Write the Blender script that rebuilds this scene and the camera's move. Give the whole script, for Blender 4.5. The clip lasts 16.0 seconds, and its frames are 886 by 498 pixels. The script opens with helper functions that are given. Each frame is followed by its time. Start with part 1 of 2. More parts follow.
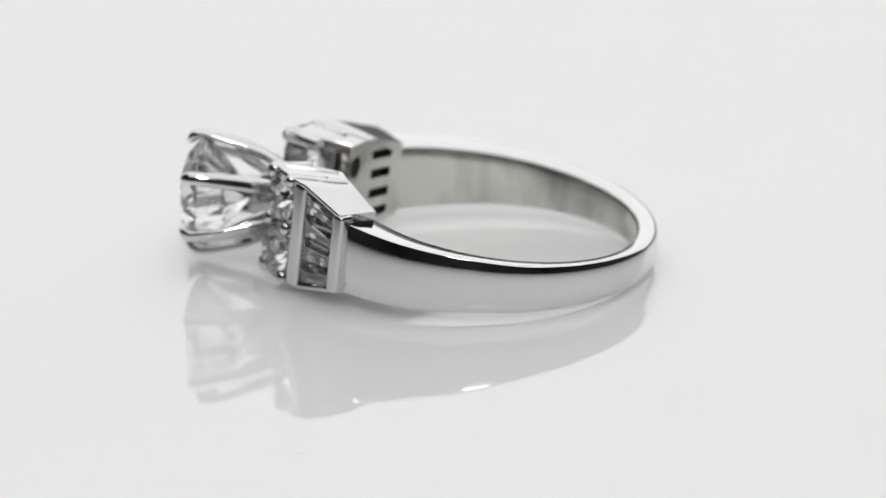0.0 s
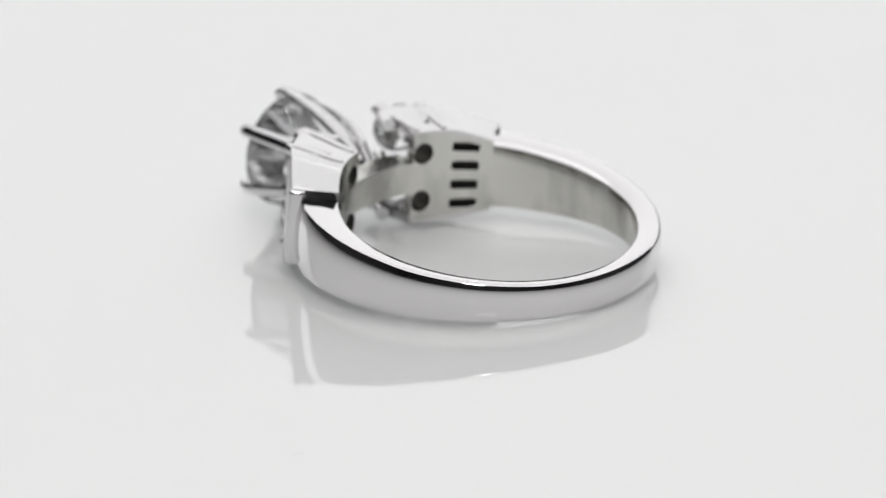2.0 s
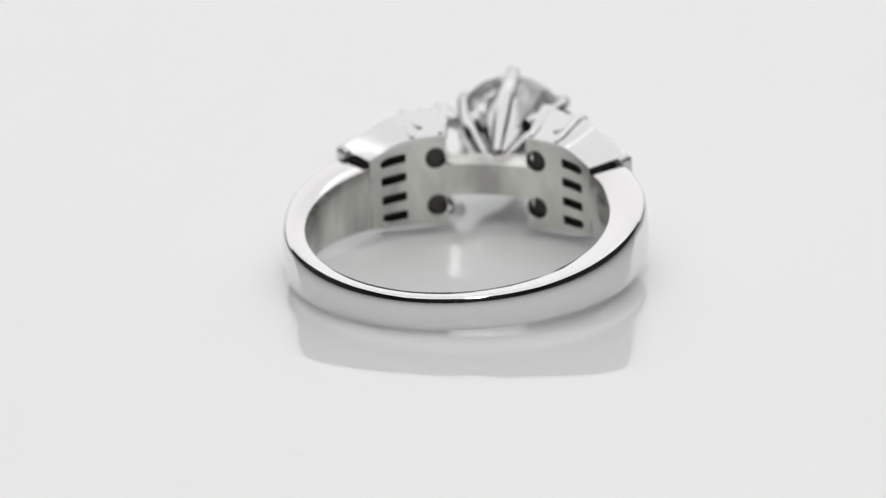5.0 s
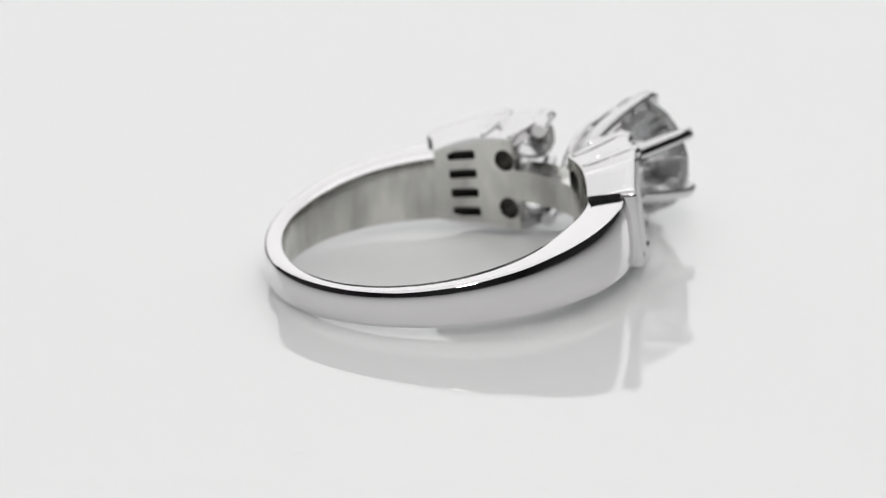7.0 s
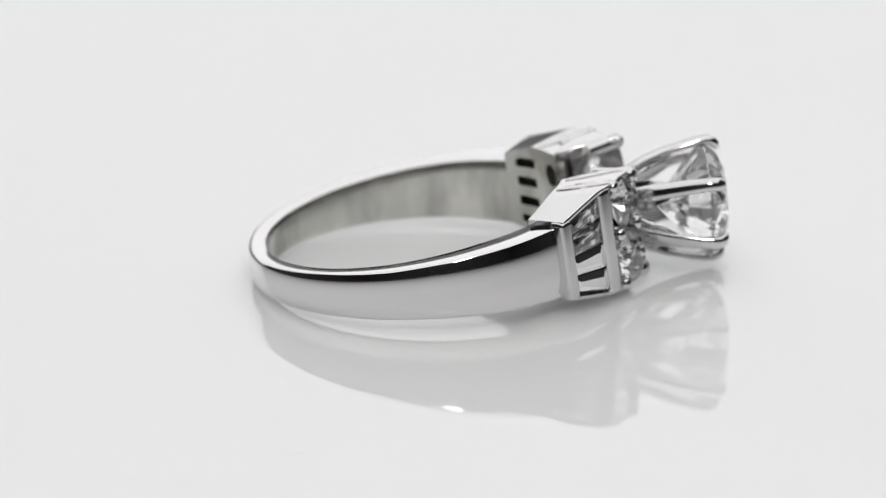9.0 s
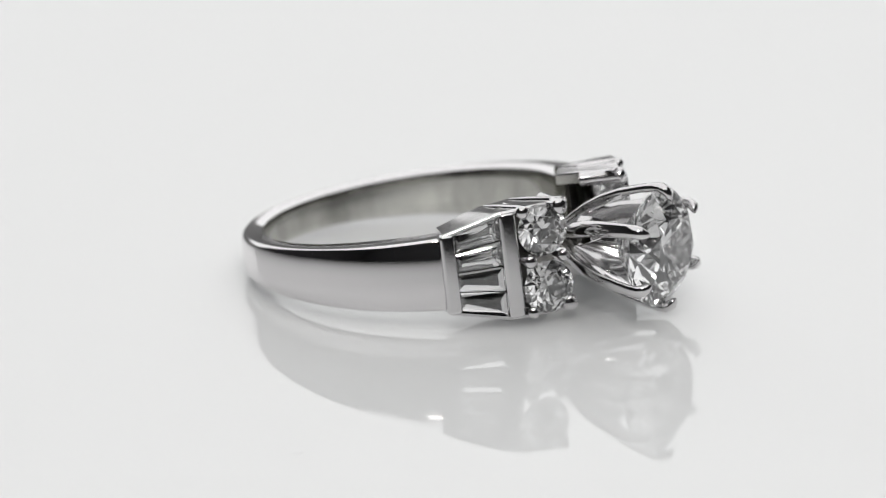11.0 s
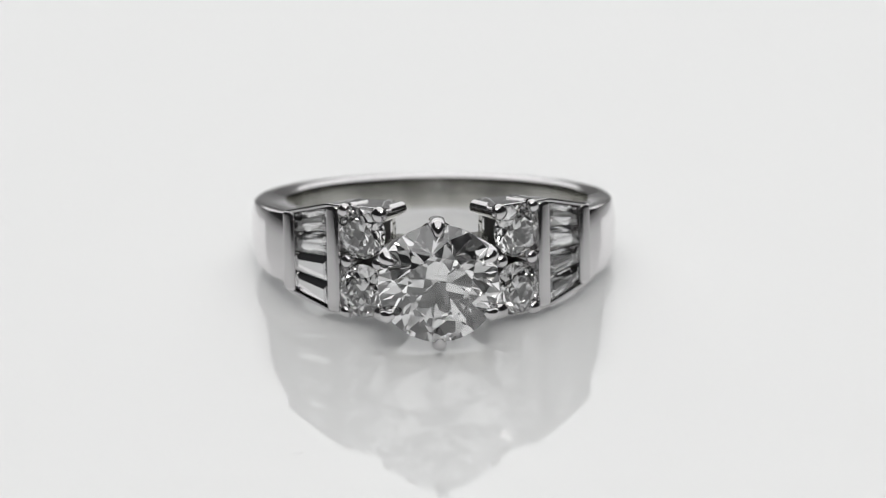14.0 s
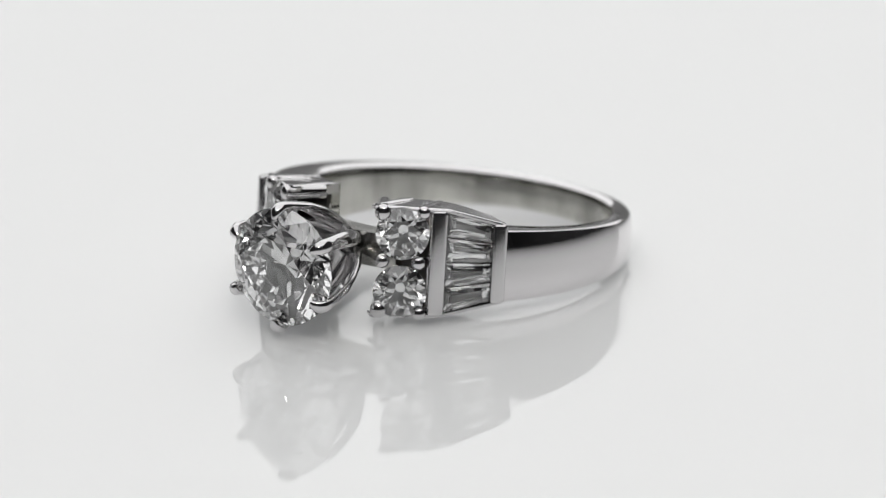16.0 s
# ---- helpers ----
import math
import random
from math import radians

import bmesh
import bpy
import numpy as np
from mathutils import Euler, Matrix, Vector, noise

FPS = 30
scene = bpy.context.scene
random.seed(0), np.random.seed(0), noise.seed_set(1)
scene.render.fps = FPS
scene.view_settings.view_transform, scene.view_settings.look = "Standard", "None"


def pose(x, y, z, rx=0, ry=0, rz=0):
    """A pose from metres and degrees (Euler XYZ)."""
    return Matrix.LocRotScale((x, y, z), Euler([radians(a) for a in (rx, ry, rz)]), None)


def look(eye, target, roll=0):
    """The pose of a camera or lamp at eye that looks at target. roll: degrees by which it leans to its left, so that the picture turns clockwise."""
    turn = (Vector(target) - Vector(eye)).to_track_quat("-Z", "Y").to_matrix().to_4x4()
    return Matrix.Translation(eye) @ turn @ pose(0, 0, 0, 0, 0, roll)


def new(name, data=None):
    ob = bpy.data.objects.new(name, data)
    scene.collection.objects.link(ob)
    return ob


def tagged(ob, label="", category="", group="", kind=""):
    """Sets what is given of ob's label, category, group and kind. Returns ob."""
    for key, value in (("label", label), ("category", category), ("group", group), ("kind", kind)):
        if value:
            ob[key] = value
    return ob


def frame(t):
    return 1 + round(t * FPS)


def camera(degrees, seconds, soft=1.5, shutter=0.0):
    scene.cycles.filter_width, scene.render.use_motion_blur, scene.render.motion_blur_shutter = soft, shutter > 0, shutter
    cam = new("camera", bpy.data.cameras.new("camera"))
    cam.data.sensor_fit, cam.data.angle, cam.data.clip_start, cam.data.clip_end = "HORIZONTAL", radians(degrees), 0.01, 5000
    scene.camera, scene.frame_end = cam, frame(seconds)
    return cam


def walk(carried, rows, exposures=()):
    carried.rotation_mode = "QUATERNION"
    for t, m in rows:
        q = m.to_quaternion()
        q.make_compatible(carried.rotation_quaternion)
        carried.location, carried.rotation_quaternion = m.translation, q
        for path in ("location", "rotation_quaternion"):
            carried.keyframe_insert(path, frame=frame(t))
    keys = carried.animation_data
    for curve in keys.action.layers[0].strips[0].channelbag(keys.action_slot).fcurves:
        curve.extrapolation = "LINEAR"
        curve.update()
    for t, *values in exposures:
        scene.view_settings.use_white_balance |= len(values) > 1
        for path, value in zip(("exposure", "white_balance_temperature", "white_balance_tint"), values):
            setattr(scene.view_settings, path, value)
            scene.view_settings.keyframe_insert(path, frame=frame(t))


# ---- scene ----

# A ring turning on a white acrylic sheet. Lengths of the ring are in millimetres.
MM = 0.001
SECONDS = 16.0

# ---- camera ----
cam = camera(7.185, SECONDS, soft=1.0)
EYE, AIM, ROLL = (0.0, -0.36098, 0.11916), (-0.00047, -0.00264, 0.002035), -1.015
walk(cam, [(0.0, look(EYE, AIM, ROLL)), (SECONDS, look(EYE, AIM, ROLL))])
cam.data.dof.use_dof = True
cam.data.dof.focus_distance = 0.368
cam.data.dof.aperture_fstop = 48.0

# ---- light ----
world = bpy.data.worlds.new("world")
scene.world = world
world.use_nodes = True
world.node_tree.nodes["Background"].inputs[0].default_value = (0.8, 0.9, 1.0, 1)
world.node_tree.nodes["Background"].inputs[1].default_value = 0.05


def softbox(name, size_x, size_y, watts, eye, aim, colour):
    data = bpy.data.lights.new(name, "AREA")
    data.shape, data.size, data.size_y, data.energy, data.color = "RECTANGLE", size_x, size_y, watts, colour
    ob = new(name, data)
    ob.matrix_world = look(eye, aim)
    return ob


softbox("overhead_softbox", 0.94, 0.96, 3.2, (0.03, 0.02, 0.60), (0.03, 0.0201, 0), (1.0, 1.0, 1.0))
softbox("back_softbox", 1.4, 0.71, 3.2, (0, 0.635, 0.460), (0, 0, 0.460), (1.0, 1.0, 1.0))
softbox("lamp_head", 0.10, 0.034, 1.6, (0.03, -0.46, 0.46), (0, 0, 0), (1.0, 0.98, 0.95))
softbox("lamp_head", 0.022, 0.022, 0.3, (0.05, -0.40, 0.54), (0, 0, 0), (1.0, 0.98, 0.95))
scene.view_settings.exposure = -0.13
scene.cycles.max_bounces, scene.cycles.transmission_bounces, scene.cycles.glossy_bounces = 24, 24, 12


# ---- materials ----
def material(name):
    m = bpy.data.materials.new(name)
    m.use_nodes = True
    nt = m.node_tree
    return m, nt, nt.nodes["Principled BSDF"]


def noise_node(nt, scale, detail=3.0, stretch=1.0):
    """Noise in the object's space; stretch below 1 draws it out upwards into streaks."""
    co = nt.nodes.new("ShaderNodeTexCoord")
    n = nt.nodes.new("ShaderNodeTexNoise")
    n.inputs["Scale"].default_value, n.inputs["Detail"].default_value = scale, detail
    turn = nt.nodes.new("ShaderNodeMapping")
    turn.inputs["Scale"].default_value = (1.0, 1.0, stretch)
    nt.links.new(co.outputs["Object"], turn.inputs["Vector"])
    nt.links.new(turn.outputs["Vector"], n.inputs["Vector"])
    return n


def spread(nt, source, low, high):
    r = nt.nodes.new("ShaderNodeMapRange")
    r.inputs["To Min"].default_value, r.inputs["To Max"].default_value = low, high
    nt.links.new(source, r.inputs["Value"])
    return r.outputs["Result"]


def metal(name, colour, low, high, bump, stain=False):
    m, nt, b = material(name)
    b.inputs["Base Color"].default_value = (*colour, 1)
    b.inputs["Metallic"].default_value = 1.0
    n = noise_node(nt, 900.0)
    nt.links.new(spread(nt, n.outputs["Fac"], low, high), b.inputs["Roughness"])
    fine = noise_node(nt, 350.0, 2.0)
    bp = nt.nodes.new("ShaderNodeBump")
    bp.inputs["Strength"].default_value, bp.inputs["Distance"].default_value = bump, 0.0001
    nt.links.new(fine.outputs["Fac"], bp.inputs["Height"])
    nt.links.new(bp.outputs["Normal"], b.inputs["Normal"])
    if stain:
        patch = noise_node(nt, 420.0, 5.0, 0.35)
        mix = nt.nodes.new("ShaderNodeMix")
        mix.data_type = "RGBA"
        mix.inputs["A"].default_value, mix.inputs["B"].default_value = (*colour, 1), (*[c * 0.55 for c in colour], 1)
        ramp = spread(nt, patch.outputs["Fac"], -1.7, 2.2)
        nt.links.new(ramp, mix.inputs["Factor"])
        nt.links.new(mix.outputs["Result"], b.inputs["Base Color"])
    return m


GOLD = metal("polished_white_gold", (0.70, 0.69, 0.695), 0.06, 0.15, 0.05)
GOLD_BAND = metal("softly_polished_white_gold", (0.755, 0.74, 0.747), 0.05, 0.10, 0.04)
# near-black metal for added sheets: shade behind the stones, put into the colour
SHADE_METAL = metal("shade_dark_metal", (0.09, 0.087, 0.082), 0.35, 0.55, 0.3)
GOLD_INSIDE = metal("inside_white_gold", (0.68, 0.675, 0.635), 0.09, 0.22, 0.18, stain=True)


def gem():
    m, nt, b = material("diamond")
    b.inputs["Base Color"].default_value = (1, 1, 1, 1)
    b.inputs["Transmission Weight"].default_value = 1.0
    b.inputs["IOR"].default_value = 2.417
    b.inputs["Roughness"].default_value = 0.0
    return m


DIAMOND = gem()


def acrylic():
    m, nt, b = material("white_acrylic")
    n = noise_node(nt, 6.0, 4.0)
    mix = nt.nodes.new("ShaderNodeMix")
    mix.data_type = "RGBA"
    mix.inputs["A"].default_value, mix.inputs["B"].default_value = (0.789, 0.797, 0.802, 1), (0.804, 0.812, 0.817, 1)
    nt.links.new(n.outputs["Fac"], mix.inputs["Factor"])
    nt.links.new(mix.outputs["Result"], b.inputs["Base Color"])
    b.inputs["Roughness"].default_value = 0.03
    b.inputs["IOR"].default_value = 1.45
    b.inputs["Subsurface Weight"].default_value = 0.85
    b.inputs["Subsurface Radius"].default_value = (1.0, 1.0, 1.0)
    b.inputs["Subsurface Scale"].default_value = 0.008
    return m


ACRYLIC = acrylic()


def paint(name, colour, rough=0.8):
    m, nt, b = material(name)
    n = noise_node(nt, 12.0, 5.0)
    mix = nt.nodes.new("ShaderNodeMix")
    mix.data_type = "RGBA"
    mix.inputs["A"].default_value = (*[c * 0.95 for c in colour], 1)
    mix.inputs["B"].default_value = (*[min(1, c * 1.04) for c in colour], 1)
    nt.links.new(n.outputs["Fac"], mix.inputs["Factor"])
    nt.links.new(mix.outputs["Result"], b.inputs["Base Color"])
    b.inputs["Roughness"].default_value = rough
    return m


WHITE_WALL, DARK_WALL = paint("white_paper", (0.85, 0.85, 0.85)), paint("dark_paint", (0.018, 0.018, 0.02))
GREY_WALL = paint("grey_paper", (0.36, 0.36, 0.36))
LINT = paint("lint", (0.6, 0.61, 0.6))


# ---- mesh helpers ----
def mesh_of(name, bm, mat, smooth=None, shape=None, scale=MM):
    """A mesh from a bmesh in millimetres; smooth: degrees below which edges are smooth."""
    if shape is not None:
        bm.transform(shape)
    bm.transform(Matrix.Scale(scale, 4))
    bmesh.ops.recalc_face_normals(bm, faces=bm.faces)
    if smooth is not None:
        for f in bm.faces:
            f.smooth = True
        for e in bm.edges:
            e.smooth = not (len(e.link_faces) == 2 and e.calc_face_angle(0) > radians(smooth))
    me = bpy.data.meshes.new(name)
    bm.to_mesh(me)
    bm.free()
    me.materials.append(mat)
    return me


def part(name, bm, mat, parent, label="", smooth=None, shape=None, scale=MM):
    ob = new(name, mesh_of(name, bm, mat, smooth, shape, scale))
    ob.parent = parent
    return tagged(ob, label)


def box(sx, sy, sz, bevel=0.0, segments=2):
    bm = bmesh.new()
    bmesh.ops.create_cube(bm, size=1.0, matrix=Matrix.Diagonal((sx, sy, sz, 1)))
    if bevel:
        bmesh.ops.bevel(bm, geom=list(bm.edges), offset=bevel, segments=segments, profile=0.5, affect="EDGES")
    return bm


def skin(rings, closed=False, caps=True):
    """A surface through equal rings of points."""
    bm = bmesh.new()
    rows = [[bm.verts.new(p) for p in ring] for ring in rings]
    pairs = list(zip(rows, rows[1:])) + ([(rows[-1], rows[0])] if closed else [])
    for a, b in pairs:
        for i in range(len(a)):
            j = (i + 1) % len(a)
            bm.faces.new((a[i], a[j], b[j], b[i]))
    if caps and not closed:
        bm.faces.new(rows[0])
        bm.faces.new(rows[-1])
    return bm


def slab(outline, low, high):
    """A prism over an outline in x, y, between two heights, each a number or a function of x, y."""
    lo = low if callable(low) else (lambda x, y: low)
    hi = high if callable(high) else (lambda x, y: high)
    bm = bmesh.new()
    a = [bm.verts.new((x, y, lo(x, y))) for x, y in outline]
    b = [bm.verts.new((x, y, hi(x, y))) for x, y in outline]
    n = len(a)
    for i in range(n):
        bm.faces.new((a[i], a[(i + 1) % n], b[(i + 1) % n], b[i]))
    caps = [bm.faces.new(a), bm.faces.new(b)]
    bmesh.ops.triangulate(bm, faces=caps)
    return bm


def cut(bm, az, slope, r, z):
    """Grind one facet: its normal leans slope degrees from the axis (past 90: below), through the point r, z at azimuth az."""
    a, s = radians(az), radians(slope)
    n = Vector((math.cos(a) * math.sin(s), math.sin(a) * math.sin(s), math.cos(s)))
    p = Vector((math.cos(a) * r, math.sin(a) * r, z))
    out = bmesh.ops.bisect_plane(bm, geom=bm.verts[:] + bm.edges[:] + bm.faces[:], dist=1e-6, plane_co=p, plane_no=n, clear_outer=True)
    edges = [e for e in out["geom_cut"] if isinstance(e, bmesh.types.BMEdge)]
    if len(edges) > 2:
        bmesh.ops.edgeloop_fill(bm, edges=edges)


def brilliant(radius):
    """A round brilliant with table up; the girdle lies at height 0."""
    bm = bmesh.new()
    bmesh.ops.create_cone(bm, cap_ends=True, segments=48, radius1=1, radius2=1, depth=2.4)
    table, g = 0.56, 0.02
    top = g + (1 - table) * math.tan(radians(34.5))
    for k in range(8):
        cut(bm, 45 * k, 34.5, 1.0, g)
        cut(bm, 45 * k, 180 - 40.8, 1.0, -g)
    for k in range(16):
        cut(bm, 22.5 * k + 11.25, 41.0, 0.985, g)
        cut(bm, 45 * (k // 2) + (12.5 if k % 2 else -12.5), 180 - 42.2, 0.985, -g)
    for k in range(8):
        cut(bm, 45 * k + 22.5, 21.0, table * math.cos(radians(22.5)), top)
    cut(bm, 0, 0, 0, top)
    bm.transform(Matrix.Scale(radius, 4))
    return bm


def step_cut(quad, crown, pavilion):
    """A baguette over four corners in x, y: girdle, stepped crown and keeled pavilion."""
    bm = bmesh.new()
    mid = sum((Vector(q) for q in quad), Vector((0, 0))) / 4

    def ring(inset, z, squeeze=1.0):
        for q in quad:
            d = Vector(q) - mid
            bm.verts.new((mid.x + d.x - math.copysign(inset, d.x), mid.y + (d.y - math.copysign(inset, d.y)) * squeeze, z))
    ring(0.0, 0.03), ring(0.0, -0.03), ring(0.10, crown * 0.45), ring(0.22, crown * 0.78), ring(0.36, crown)
    for inset, depth in ((0.12, 0.27), (0.24, 0.52), (0.36, 0.74), (0.45, 0.88)):
        ring(inset, -pavilion * depth)
    ring(0.50, -pavilion, 0.1)
    out = bmesh.ops.convex_hull(bm, input=bm.verts[:])
    junk = [v for v in out["geom_interior"] if isinstance(v, bmesh.types.BMVert)]
    bmesh.ops.delete(bm, geom=junk, context="VERTS")
    bmesh.ops.dissolve_limit(bm, angle_limit=radians(1), verts=bm.verts[:], edges=bm.edges[:])
    return bm


def frame_of(origin, across, up, out):
    m = Matrix((across, up, out)).transposed().to_4x4()
    m.translation = origin
    return m


# ---- the sheet and the room round it ----
def room():
    sheet = part("acrylic_sheet", box(1.4, 1.4, 0.012, 0.0008), ACRYLIC, None, smooth=40, scale=1)
    sheet.location = (0, -0.1, -0.006)
    tagged(sheet, "glossy white acrylic sheet under the ring", "display surface", kind="structure")
    for name, size, at, mat in (
            ("wall_back", (1.6, 0.02, 1.0), (0, 0.66, 0.395), GREY_WALL), ("wall_front", (1.6, 0.02, 1.0), (0, -0.86, 0.395), DARK_WALL),
            ("wall_left", (0.02, 1.5, 1.0), (-0.81, -0.1, 0.395), DARK_WALL), ("wall_right", (0.02, 1.5, 1.0), (0.81, -0.1, 0.395), DARK_WALL),
            ("ceiling", (1.64, 1.54, 0.02), (0, -0.1, 0.905), DARK_WALL), ("floor", (1.64, 1.54, 0.02), (0, -0.1, -0.115), DARK_WALL)):
        ob = part(name, box(*size), mat, None, scale=1)
        ob.location = at
        tagged(ob, "plain matte studio surface out of view", "wall", kind="structure")
    stand = part("table_block", box(0.8, 0.8, 0.1, 0.004), WHITE_WALL, None, scale=1)
    stand.location = (0, 0, -0.064)
    tagged(stand, "plain block under the acrylic sheet", "table", kind="structure")


room()

# ---- the ring ----
# Ring space: x across, -y towards the head, z along the finger's axis; it lies tilted on the sheet.
UP = Vector((0.0, 0.118, 0.993)).normalized()
HEAD = Vector((0.035, -1.0, 0.0))
HEAD = (HEAD - UP * HEAD.dot(UP)).normalized()
SIDE = UP.cross(HEAD)
CENTRE = Vector((-1.02, 1.33, 2.20))
LIE = frame_of(Vector((0, 0, CENTRE.z)), SIDE, -HEAD, UP)

INNER_R, INNER_Y = 8.22, 0.52
BLOCK_LIFT = 0.05


def inner_point(deg):
    a = radians(deg)
    return INNER_R * math.sin(a), INNER_Y - INNER_R * math.cos(a)


def ease(x):
    x = min(1.0, max(0.0, x))
    return x * x * (3 - 2 * x)


def shank(ring):
    """The band: a slightly domed outside between flat rims, wider and thicker towards the shoulders."""
    rings = []
    start = 47.5
    steps = 168
    for i in range(steps + 1):
        deg = start + (360 - 2 * start) * i / steps
        a = radians(deg)
        away = min(deg, 360 - deg)
        front = (1 + math.cos(a)) / 2
        d = Vector((math.sin(a), -math.cos(a), 0))
        free = ease((away - start) / 30)
        ro = 9.73 + 0.443 * max(0.0, front - 0.45) / 0.4
        # inside radius seen from the ring's middle
        cx, cy, cr = 0.298 * free, INNER_Y - 0.039 * free, INNER_R - 0.098 * free
        b = d.x * cx + d.y * cy
        ri = b + math.sqrt(b * b - cx * cx - cy * cy + cr * cr)
        h = 1.09 + 1.06 * front
        drop = 0.03 - 0.15 * front - 0.119 * math.sin(a)
        # the outside leans in more and more towards its edges, and meets the rims in a narrow rounding
        edge, nose, steep = 19.0 - 3.0 * front, 0.30 - 0.18 * ease((140 - away) / 90), 1.7
        dome, r, z0 = [(ro, 0.0)], ro, 0.0
        for k in range(1, 11):
            z = (h - nose) * k / 10
            r -= (z - z0) * math.tan(radians(edge * ((k - 0.5) / 10) ** steep))
            dome.append((r, z))
            z0 = z
        for k in range(1, 6):
            c = radians(edge) + (math.pi / 2 - radians(edge)) * k / 5
            dome.append((r + nose * (math.cos(c) - math.cos(radians(edge))), z0 + nose * (math.sin(c) - math.sin(radians(edge)))))
        rim = dome[-1][1]
        section = [(ri + 0.02, -h * 0.5), (ri, 0), (ri + 0.02, h * 0.5), (ri + 0.03, rim - 0.18), (ri + 0.05, rim - 0.125), (ri + 0.10, rim - 0.10)]
        section += dome[:0:-1] + [dome[0]] + [(q, -z) for q, z in dome[1:]]
        section += [(ri + 0.10, -rim + 0.10), (ri + 0.05, -rim + 0.125), (ri + 0.03, -rim + 0.18)]
        shift = Vector((0.087, -0.046, 0)) * ease((away - 50) / 70)
        ring_points = []
        for k, (q, z) in enumerate(section):
            inside = k < 6 or k >= len(section) - 3
            ring_points.append(d * q + (Vector() if inside else shift) + Vector((0, 0, z + drop)))
        rings.append(ring_points)
    bm, around = skin(rings), len(rings[0])
    for i, f in enumerate(bm.faces):
        f.material_index = 1 if i % around in (0, 1, 2, around - 1) else 0
    ob = part("shank", bm, GOLD_BAND, ring, "polished white gold band, tapering to the back", smooth=24, shape=LIE)
    ob.data.materials.append(GOLD_INSIDE)
    return ob


def lining(deg0, deg1, half, thick, sign):
    """The inside wall of a shoulder, pierced behind its stones by two round holes and four slots."""
    bm = bmesh.new()
    loops = [[(deg0, -half(deg0)), (deg1, -half(deg1)), (deg1, half(deg1)), (deg0, half(deg0))]]
    per = math.degrees(1 / INNER_R)
    for n in (-1.4, 1.4):
        loops.append([(19.6 + 0.6 * per * math.cos(k * math.pi / 10), n + 0.62 * math.sin(k * math.pi / 10)) for k in range(20)])
    for n in (-1.68, -0.57, 0.57, 1.68):
        x, y, r = 0.76, 0.26, 0.1
        pts = []
        for cx, cy, a0 in ((x - r, y - r, 0), (-x + r, y - r, 90), (-x + r, -y + r, 180), (x - r, -y + r, 270)):
            for k in range(4):
                a = radians(a0 + 30 * k)
                pts.append((36.8 + per * (cx + r * math.cos(a)), n * (1 - 0.02 * (cx + 0.7)) + cy + r * math.sin(a)))
        loops.append(pts)
    edges = []
    for lp in loops:
        vs = [bm.verts.new((x, y, 0)) for x, y in lp]
        edges += [bm.edges.new((vs[i], vs[(i + 1) % len(vs)])) for i in range(len(vs))]
    bmesh.ops.triangle_fill(bm, edges=edges, use_beauty=True)
    for k in range(1, 16):
        u = deg0 + (deg1 - deg0) * k / 16
        bmesh.ops.bisect_plane(bm, geom=bm.verts[:] + bm.edges[:] + bm.faces[:], dist=1e-6, plane_co=(u, 0, 0), plane_no=(1, 0, 0))
    out = bmesh.ops.extrude_face_region(bm, geom=bm.faces[:])
    for v in out["geom"]:
        if isinstance(v, bmesh.types.BMVert):
            v.co.z = thick
    for v in bm.verts:
        a, r = radians(v.co.x), INNER_R + v.co.z
        v.co = Vector((sign * r * math.sin(a), INNER_Y - r * math.cos(a), v.co.y))
    return bm


FACE_END, FACE_BAR_OUT, FACE_BAR_IN, FACE_TIP = Vector((7.83, -6.85)), Vector((5.87, -8.90)), Vector((5.25, -9.55)), Vector((2.75, -11.2))


def side_frame(sign, a, b, drop=0.0):
    """Origin midway between two places of the face; across runs towards the head, out is the face's outside."""
    mid = (a + b) / 2
    t = (b - a).normalized()
    out = Vector((-t.y, t.x))
    if out.y > 0:
        out = -out
    across = Vector((sign * t.x, t.y, 0))
    o3 = Vector((sign * out.x, out.y, 0))
    return frame_of(Vector((sign * mid.x, mid.y, BLOCK_LIFT)) - o3 * drop, across, o3.cross(across), o3), (b - a).length


def wall_half(x):
    """Half heights of a shoulder at a distance x from its middle plane: at the inside, and at the outside."""
    return 1.98 + 0.72 * math.sin(math.pi / 2 * min(1.0, max(0.0, (6.15 - abs(x)) / 2.4))), 2.20 + 0.74 * min(1.0, max(0.0, (7.95 - abs(x)) / 2.1))


WALL_EDGE = ((0.0, 7.98, -6.72), (0.08, 7.72, -7.02), (0.42, 5.92, -8.92), (0.52, 5.28, -9.6), (0.62, 4.75, -9.95), (0.95, 2.78, -11.22), (1.0, 2.50, -11.1))


def wall_edge(u):
    for (u0, x0, y0), (u1, x1, y1) in zip(WALL_EDGE, WALL_EDGE[1:]):
        if u <= u1:
            q = (u - u0) / (u1 - u0)
            return x0 + (x1 - x0) * q, y0 + (y1 - y0) * q
    return WALL_EDGE[-1][1:]


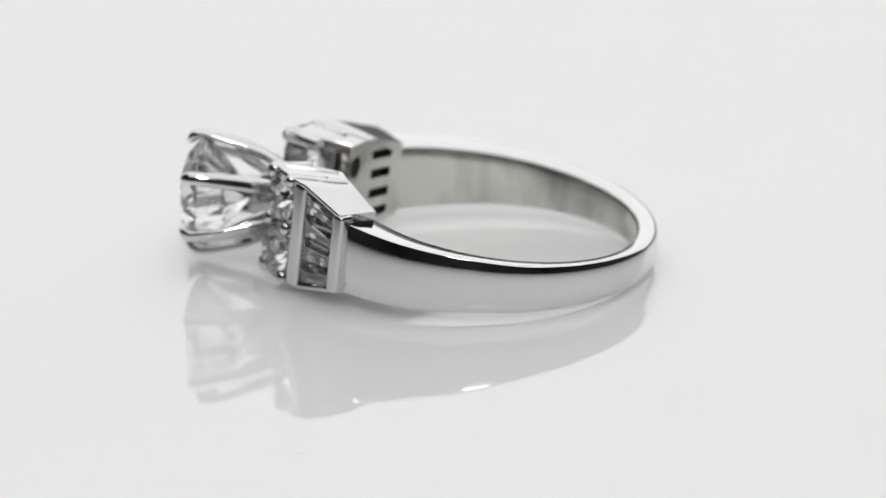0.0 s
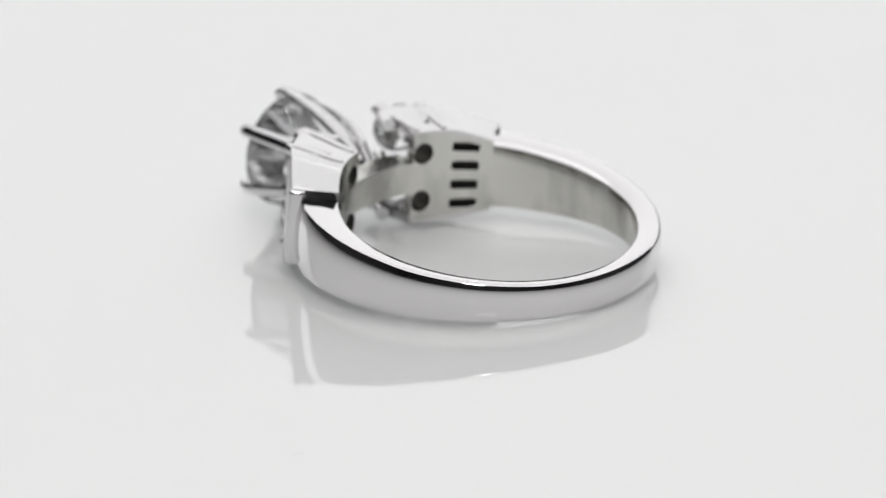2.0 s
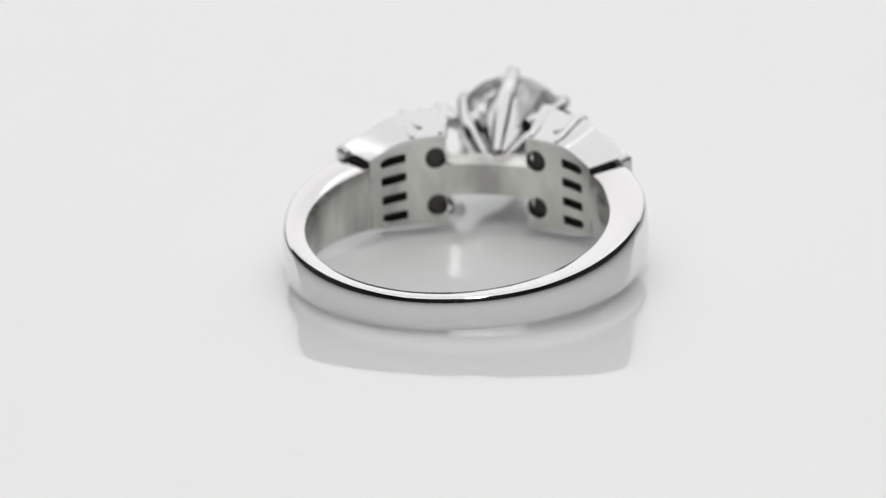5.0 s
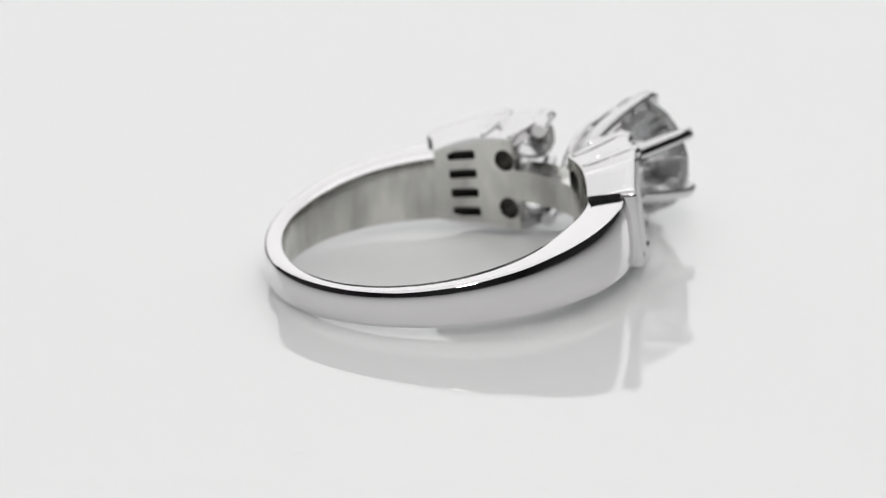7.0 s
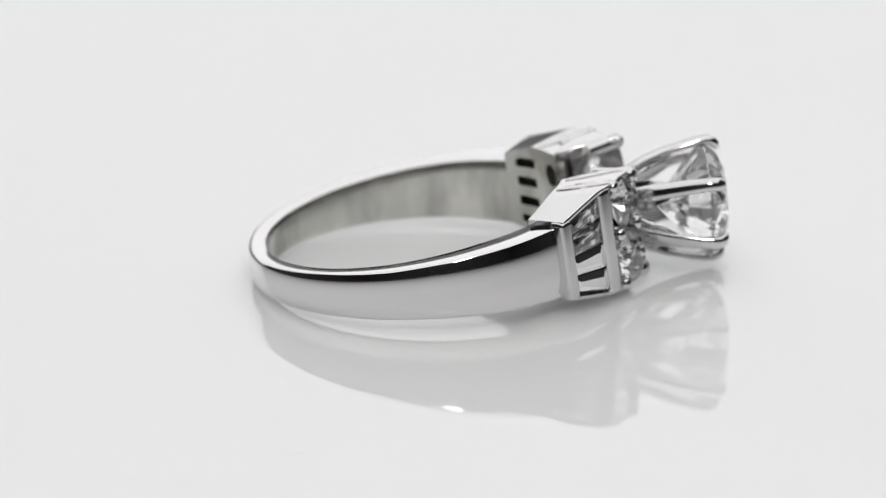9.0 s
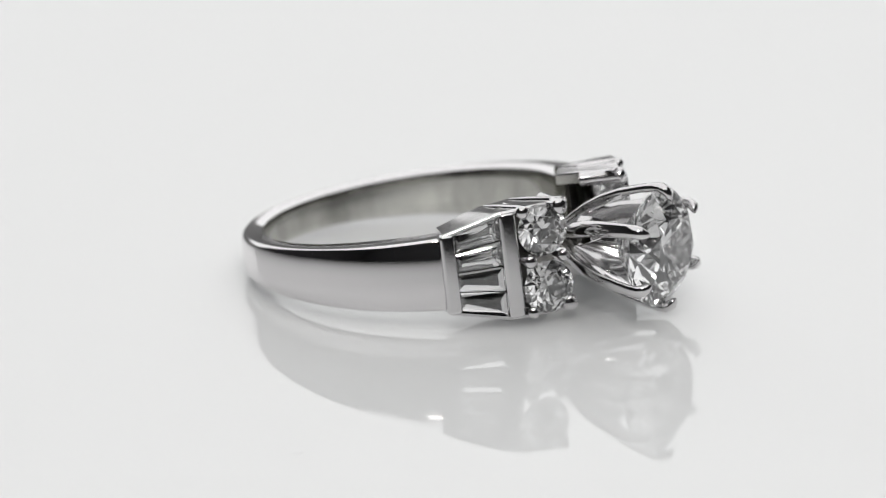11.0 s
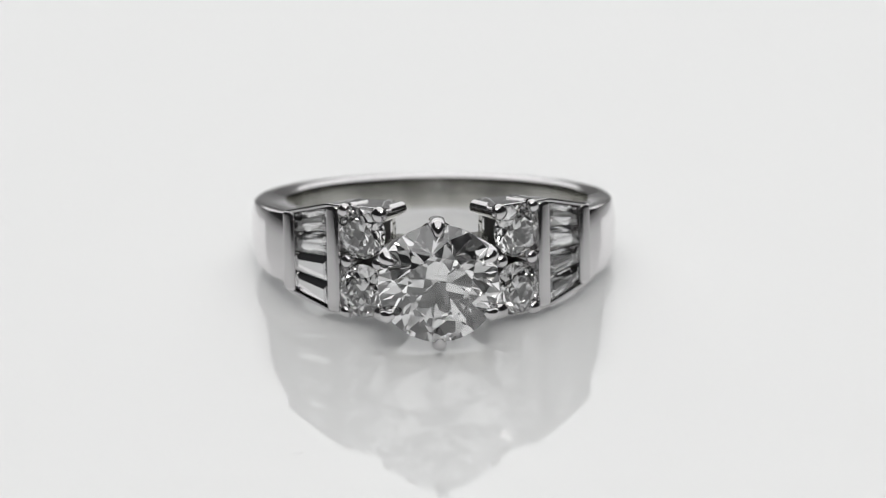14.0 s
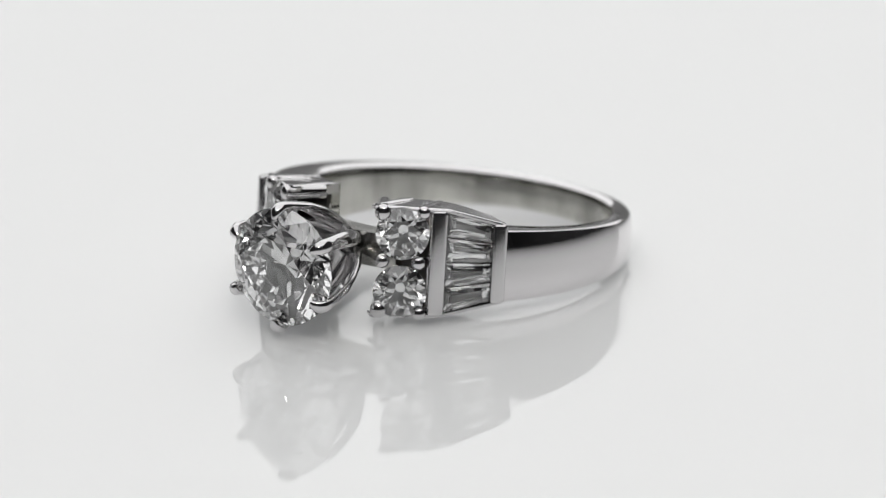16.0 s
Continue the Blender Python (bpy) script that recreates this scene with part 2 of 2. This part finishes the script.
def side_wall(sign, up):
    """One side of a shoulder, flaring from the inside to the stones."""
    rings = []
    for i in range(41):
        u = i / 40
        ax, ay = inner_point(47.2 - 31.4 * u)
        bx, by = wall_edge(u)
        low, high = wall_half(ax)[0], wall_half(bx)[1] + 0.03 * ease((u - 0.45) / 0.1)
        top, under = [], []
        for q in (0.0, 0.17, 0.33, 0.5, 0.67, 0.8, 0.9, 0.955, 0.985, 1.0):
            x, y, z = sign * (ax + (bx - ax) * q), ay + (by - ay) * q, low + (high - low) * min(1.0, q * 1.03)
            soft = 0.09 * (1 - math.sqrt(max(0.0, 1 - (max(0.0, q - 0.955) / 0.045) ** 2)))
            top.append((x, y, up * (z - soft) + BLOCK_LIFT))
            under.append((x, y, up * (z - 0.5 + 0.3 * ease((q - 0.5) / 0.35)) + BLOCK_LIFT))
        rings.append(top + under[::-1])
    return skin(rings)


def wall_ridge(sign, up, u):
    """A half-round ridge that runs over a side wall from the inside to a claw."""
    ax, ay = inner_point(47.2 - 31.4 * u)
    bx, by = wall_edge(u)
    low, high = wall_half(ax)[0], wall_half(bx)[1] + 0.03
    along = Vector((by - ay, ax - bx)).normalized()
    rings = []
    for k in range(9):
        q = 0.06 + 0.90 * k / 8
        x, y, z = ax + (bx - ax) * q, ay + (by - ay) * q, low + (high - low) * min(1.0, q * 1.03) + 0.02
        r = 0.24 * min(1.0, 0.5 + k * 0.25)
        rings.append([(sign * (x + along.x * r * math.cos(radians(30 * i))), y + along.y * r * math.cos(radians(30 * i)),
                       up * (z + 0.42 * r * math.sin(radians(30 * i))) + BLOCK_LIFT) for i in range(12)])
    return skin(rings)


def shoulder(ring, sign, stones):
    def half_of(deg):
        return wall_half(inner_point(deg)[0])[0] - 0.02
    body = part("shoulder_setting", lining(15.6, 47.2, half_of, 0.6, sign), GOLD_INSIDE, ring,
                "white gold shoulder pierced by round holes and slots inside", smooth=30, shape=LIE @ Matrix.Translation((0, 0, BLOCK_LIFT)))
    # added curved sheet; its dark colour stands for the shade inside the holes
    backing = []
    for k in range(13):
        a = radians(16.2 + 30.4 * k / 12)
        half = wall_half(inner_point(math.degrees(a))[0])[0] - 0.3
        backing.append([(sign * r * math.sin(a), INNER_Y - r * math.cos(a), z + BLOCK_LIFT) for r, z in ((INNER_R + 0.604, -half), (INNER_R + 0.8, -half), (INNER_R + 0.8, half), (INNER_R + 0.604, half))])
    part("hole_shade", skin(backing), SHADE_METAL, body, "dark sheet added for the shade inside the pierced holes", smooth=30, shape=LIE)
    for up in (1, -1):
        part("side_wall", side_wall(sign, up), GOLD, body, smooth=25, shape=LIE)
        for u in (0.60, 0.94):
            part("wall_ridge", wall_ridge(sign, up, u), GOLD, body, "raised ridge running to a claw", smooth=50, shape=LIE)
    # bars
    f, _ = side_frame(sign, FACE_END + Vector((0.22, 0.22)), FACE_END + Vector((-0.22, -0.22)))
    part("end_bar", box(0.80, 4.30, 0.95, 0.20, 4), GOLD, body, "upright white gold end bar", smooth=50, shape=LIE @ f @ pose(0, 0, -0.34))
    f, _ = side_frame(sign, FACE_BAR_OUT, FACE_BAR_IN)
    part("channel_bar", box(0.96, 5.74, 1.7, 0.26, 4), GOLD, body, "upright white gold bar between the stones", smooth=50, shape=LIE @ f @ pose(0, 0, -0.70))
    # tapered stones
    f, length = side_frame(sign, FACE_END + Vector((-0.2, -0.2)), FACE_BAR_OUT)
    half = length / 2
    for k in range(4):
        lo, hi = -1 + k / 2, -0.5 + k / 2
        quad = [(-half, 2.06 * lo + 0.03), (half, 2.74 * lo + 0.03), (half, 2.74 * hi - 0.03), (-half, 2.06 * hi - 0.03)]
        part("baguette_diamond", step_cut(quad, 0.20, 0.62), DIAMOND, body, "clear tapered baguette diamond", shape=LIE @ f @ pose(0, 0, -0.22))
    # added dark sheet: darkens the stones and their gaps like shade in the channel
    part("channel_shade", box(length + 0.2, 4.3, 0.1, 0.02), SHADE_METAL, body, "dark sheet added for the shade under the baguettes", smooth=40, shape=LIE @ f @ pose(0, 0, -1.0))
    # round stones in shared claws
    f, length = side_frame(sign, FACE_BAR_IN, FACE_TIP)
    for n, turn in ((1.60, 9), (-1.53, 31)):
        ob = new("accent_diamond", stones)
        ob.parent = body
        ob.matrix_basis = scaled(LIE @ f @ pose(-0.02, n, 0.02, 0, 0, turn))
        tagged(ob, "clear round brilliant accent diamond")
    for across, n, r in ((-1.08, 2.72, 0.36), (1.06, 2.62, 0.44), (-0.92, 0, 0.37), (0.98, 0, 0.37), (-1.08, -2.72, 0.34), (1.06, -2.62, 0.44)):
        rings = []
        deep = -2.1 if abs(n) > 1 else -1.5
        for z, q in ((deep, 0.86 if across > 0 else 0.5), (-1.1, 0.9 if across > 0 else 0.72), (-0.6, 0.95), (-0.05, 1.0), (0.10, 1.03), (0.20, 0.95), (0.29, 0.75), (0.345, 0.45), (0.365, 0.12)):
            rings.append([(across + r * q * math.cos(radians(30 * k)), n + r * q * math.sin(radians(30 * k)), z) for k in range(12)])
        part("claw", skin(rings), GOLD, body, "rounded white gold claw", smooth=50, shape=LIE @ f)
    return body


def scaled(m):
    """A pose given in millimetres, in metres."""
    m = m.copy()
    m.translation *= MM
    return m


PRONG = ((0.75, -0.2), (1.25, 0.45), (1.85, 1.3), (2.40, 2.3), (2.82, 3.4), (3.12, 4.6), (3.26, 5.35), (3.28, 5.8), (3.12, 6.1), (2.88, 6.26))


def prong_at(h):
    for (r0, h0), (r1, h1) in zip(PRONG, PRONG[1:]):
        if h0 <= h <= h1:
            return r0 + (r1 - r0) * (h - h0) / (h1 - h0)
    return PRONG[-1][0]


def head(ring):
    axis = Vector((-0.005, -1.0, -0.075)).normalized()
    up = Vector((0, 0, 1))
    up = (up - axis * axis.dot(up)).normalized()
    f = frame_of(Vector((-0.2, -9.55, 0.2)), up.cross(axis), up, axis)
    # cup with petals that rise to the prongs
    around = 96
    levels = 12
    shell = []
    for side in (0.0, 0.22):
        for k in range(levels + 1):
            row = []
            for i in range(around):
                a = 2 * math.pi * i / around
                lift = abs(math.cos(3 * (a - math.pi / 2))) ** 1.5
                top = 1.25 + 2.6 * lift
                q = k / levels if side == 0 else 1 - k / levels
                h = top * q
                r = max(0.2, prong_at(h) - 0.08 - side)
                row.append((r * math.cos(a), r * math.sin(a), h))
            shell.append(row)
    basket = part("basket", skin(shell), GOLD, ring, "white gold tulip basket under the centre stone", smooth=40, shape=LIE @ f)
    widths = (0.6, 0.78, 0.9, 0.94, 0.9, 0.82, 0.76, 0.76, 0.7, 0.48)
    thick = (0.4, 0.46, 0.48, 0.48, 0.46, 0.46, 0.5, 0.56, 0.56, 0.4)
    for k in range(6):
        a = radians(90 + 60 * k)
        radial, tangent = Vector((math.cos(a), math.sin(a), 0)), Vector((-math.sin(a), math.cos(a), 0))
        rings = []
        for i, (r, h) in enumerate(PRONG):
            lo, hi = PRONG[max(0, i - 1)], PRONG[min(len(PRONG) - 1, i + 1)]
            along = Vector((hi[0] - lo[0], hi[1] - lo[1])).normalized()
            normal = radial * along.y - Vector((0, 0, 1)) * along.x
            mid = radial * r + Vector((0, 0, h))
            rings.append([mid + tangent * (widths[i] / 2 * math.cos(radians(30 * j))) + normal * (thick[i] / 2 * math.sin(radians(30 * j))) for j in range(12)])
        r, h = PRONG[-1]
        rings.append([radial * (r - 0.12) + Vector((0, 0, h + 0.02)) + tangent * (0.16 * math.cos(radians(30 * j))) + Vector((0, 0, 1)) * (0.14 * math.sin(radians(30 * j))) for j in range(12)])
        part("prong", skin(rings), GOLD, basket, "curved white gold prong", smooth=60, shape=LIE @ f)
    stone = part("centre_diamond", brilliant(3.16), DIAMOND, ring, "large clear round brilliant centre diamond", shape=LIE @ f @ pose(0, 0, 5.52, 0, 0, 13))
    return basket, stone


def bridge(ring):
    inner = [inner_point(-17 + 34 * k / 10) for k in range(11)]
    outer = [(x * 1.08, y - 1.5) for x, y in reversed(inner)]
    part("bridge", slab(inner + outer, -0.85, 0.95), GOLD_INSIDE, ring, "white gold bridge joining the shoulders", smooth=30, shape=LIE)


def diamond_ring():
    ring = new("diamond_ring")
    tagged(ring, "polished white gold engagement ring with clear diamonds, lying on acrylic", "ring")
    shank(ring)
    stones = mesh_of("accent_diamond", brilliant(1.42), DIAMOND)
    for sign in (1, -1):
        shoulder(ring, sign, stones)
    bridge(ring)
    head(ring)
    return ring


RING = diamond_ring()


def lint_fibre():
    """A short hooked fibre on the sheet."""
    curve = [(-8.26, -30.4), (-8.25, -29.5), (-8.2, -29.15), (-8.0, -29.0), (-7.65, -28.85)]
    rings = [[(x, y + 0.03 * math.cos(k * math.pi / 3), 0.03 + 0.012 * math.sin(k * math.pi / 3)) for k in range(6)] for x, y in curve]
    ob = part("lint_fibre", skin(rings), LINT, None, smooth=60)
    tagged(ob, "tiny pale hooked lint fibre lying on white acrylic", "lint")


lint_fibre()


# ---- motion of the ring: one even turn ----
def motions():
    rows = []
    for i in range(33):
        t = i * 0.5
        turn = Matrix.Rotation(radians(261.248 - 18.6602 * t), 4, "Z")
        rows.append((t, turn @ Matrix.Translation((CENTRE.x * MM, CENTRE.y * MM, 0))))
    walk(RING, rows)


motions()
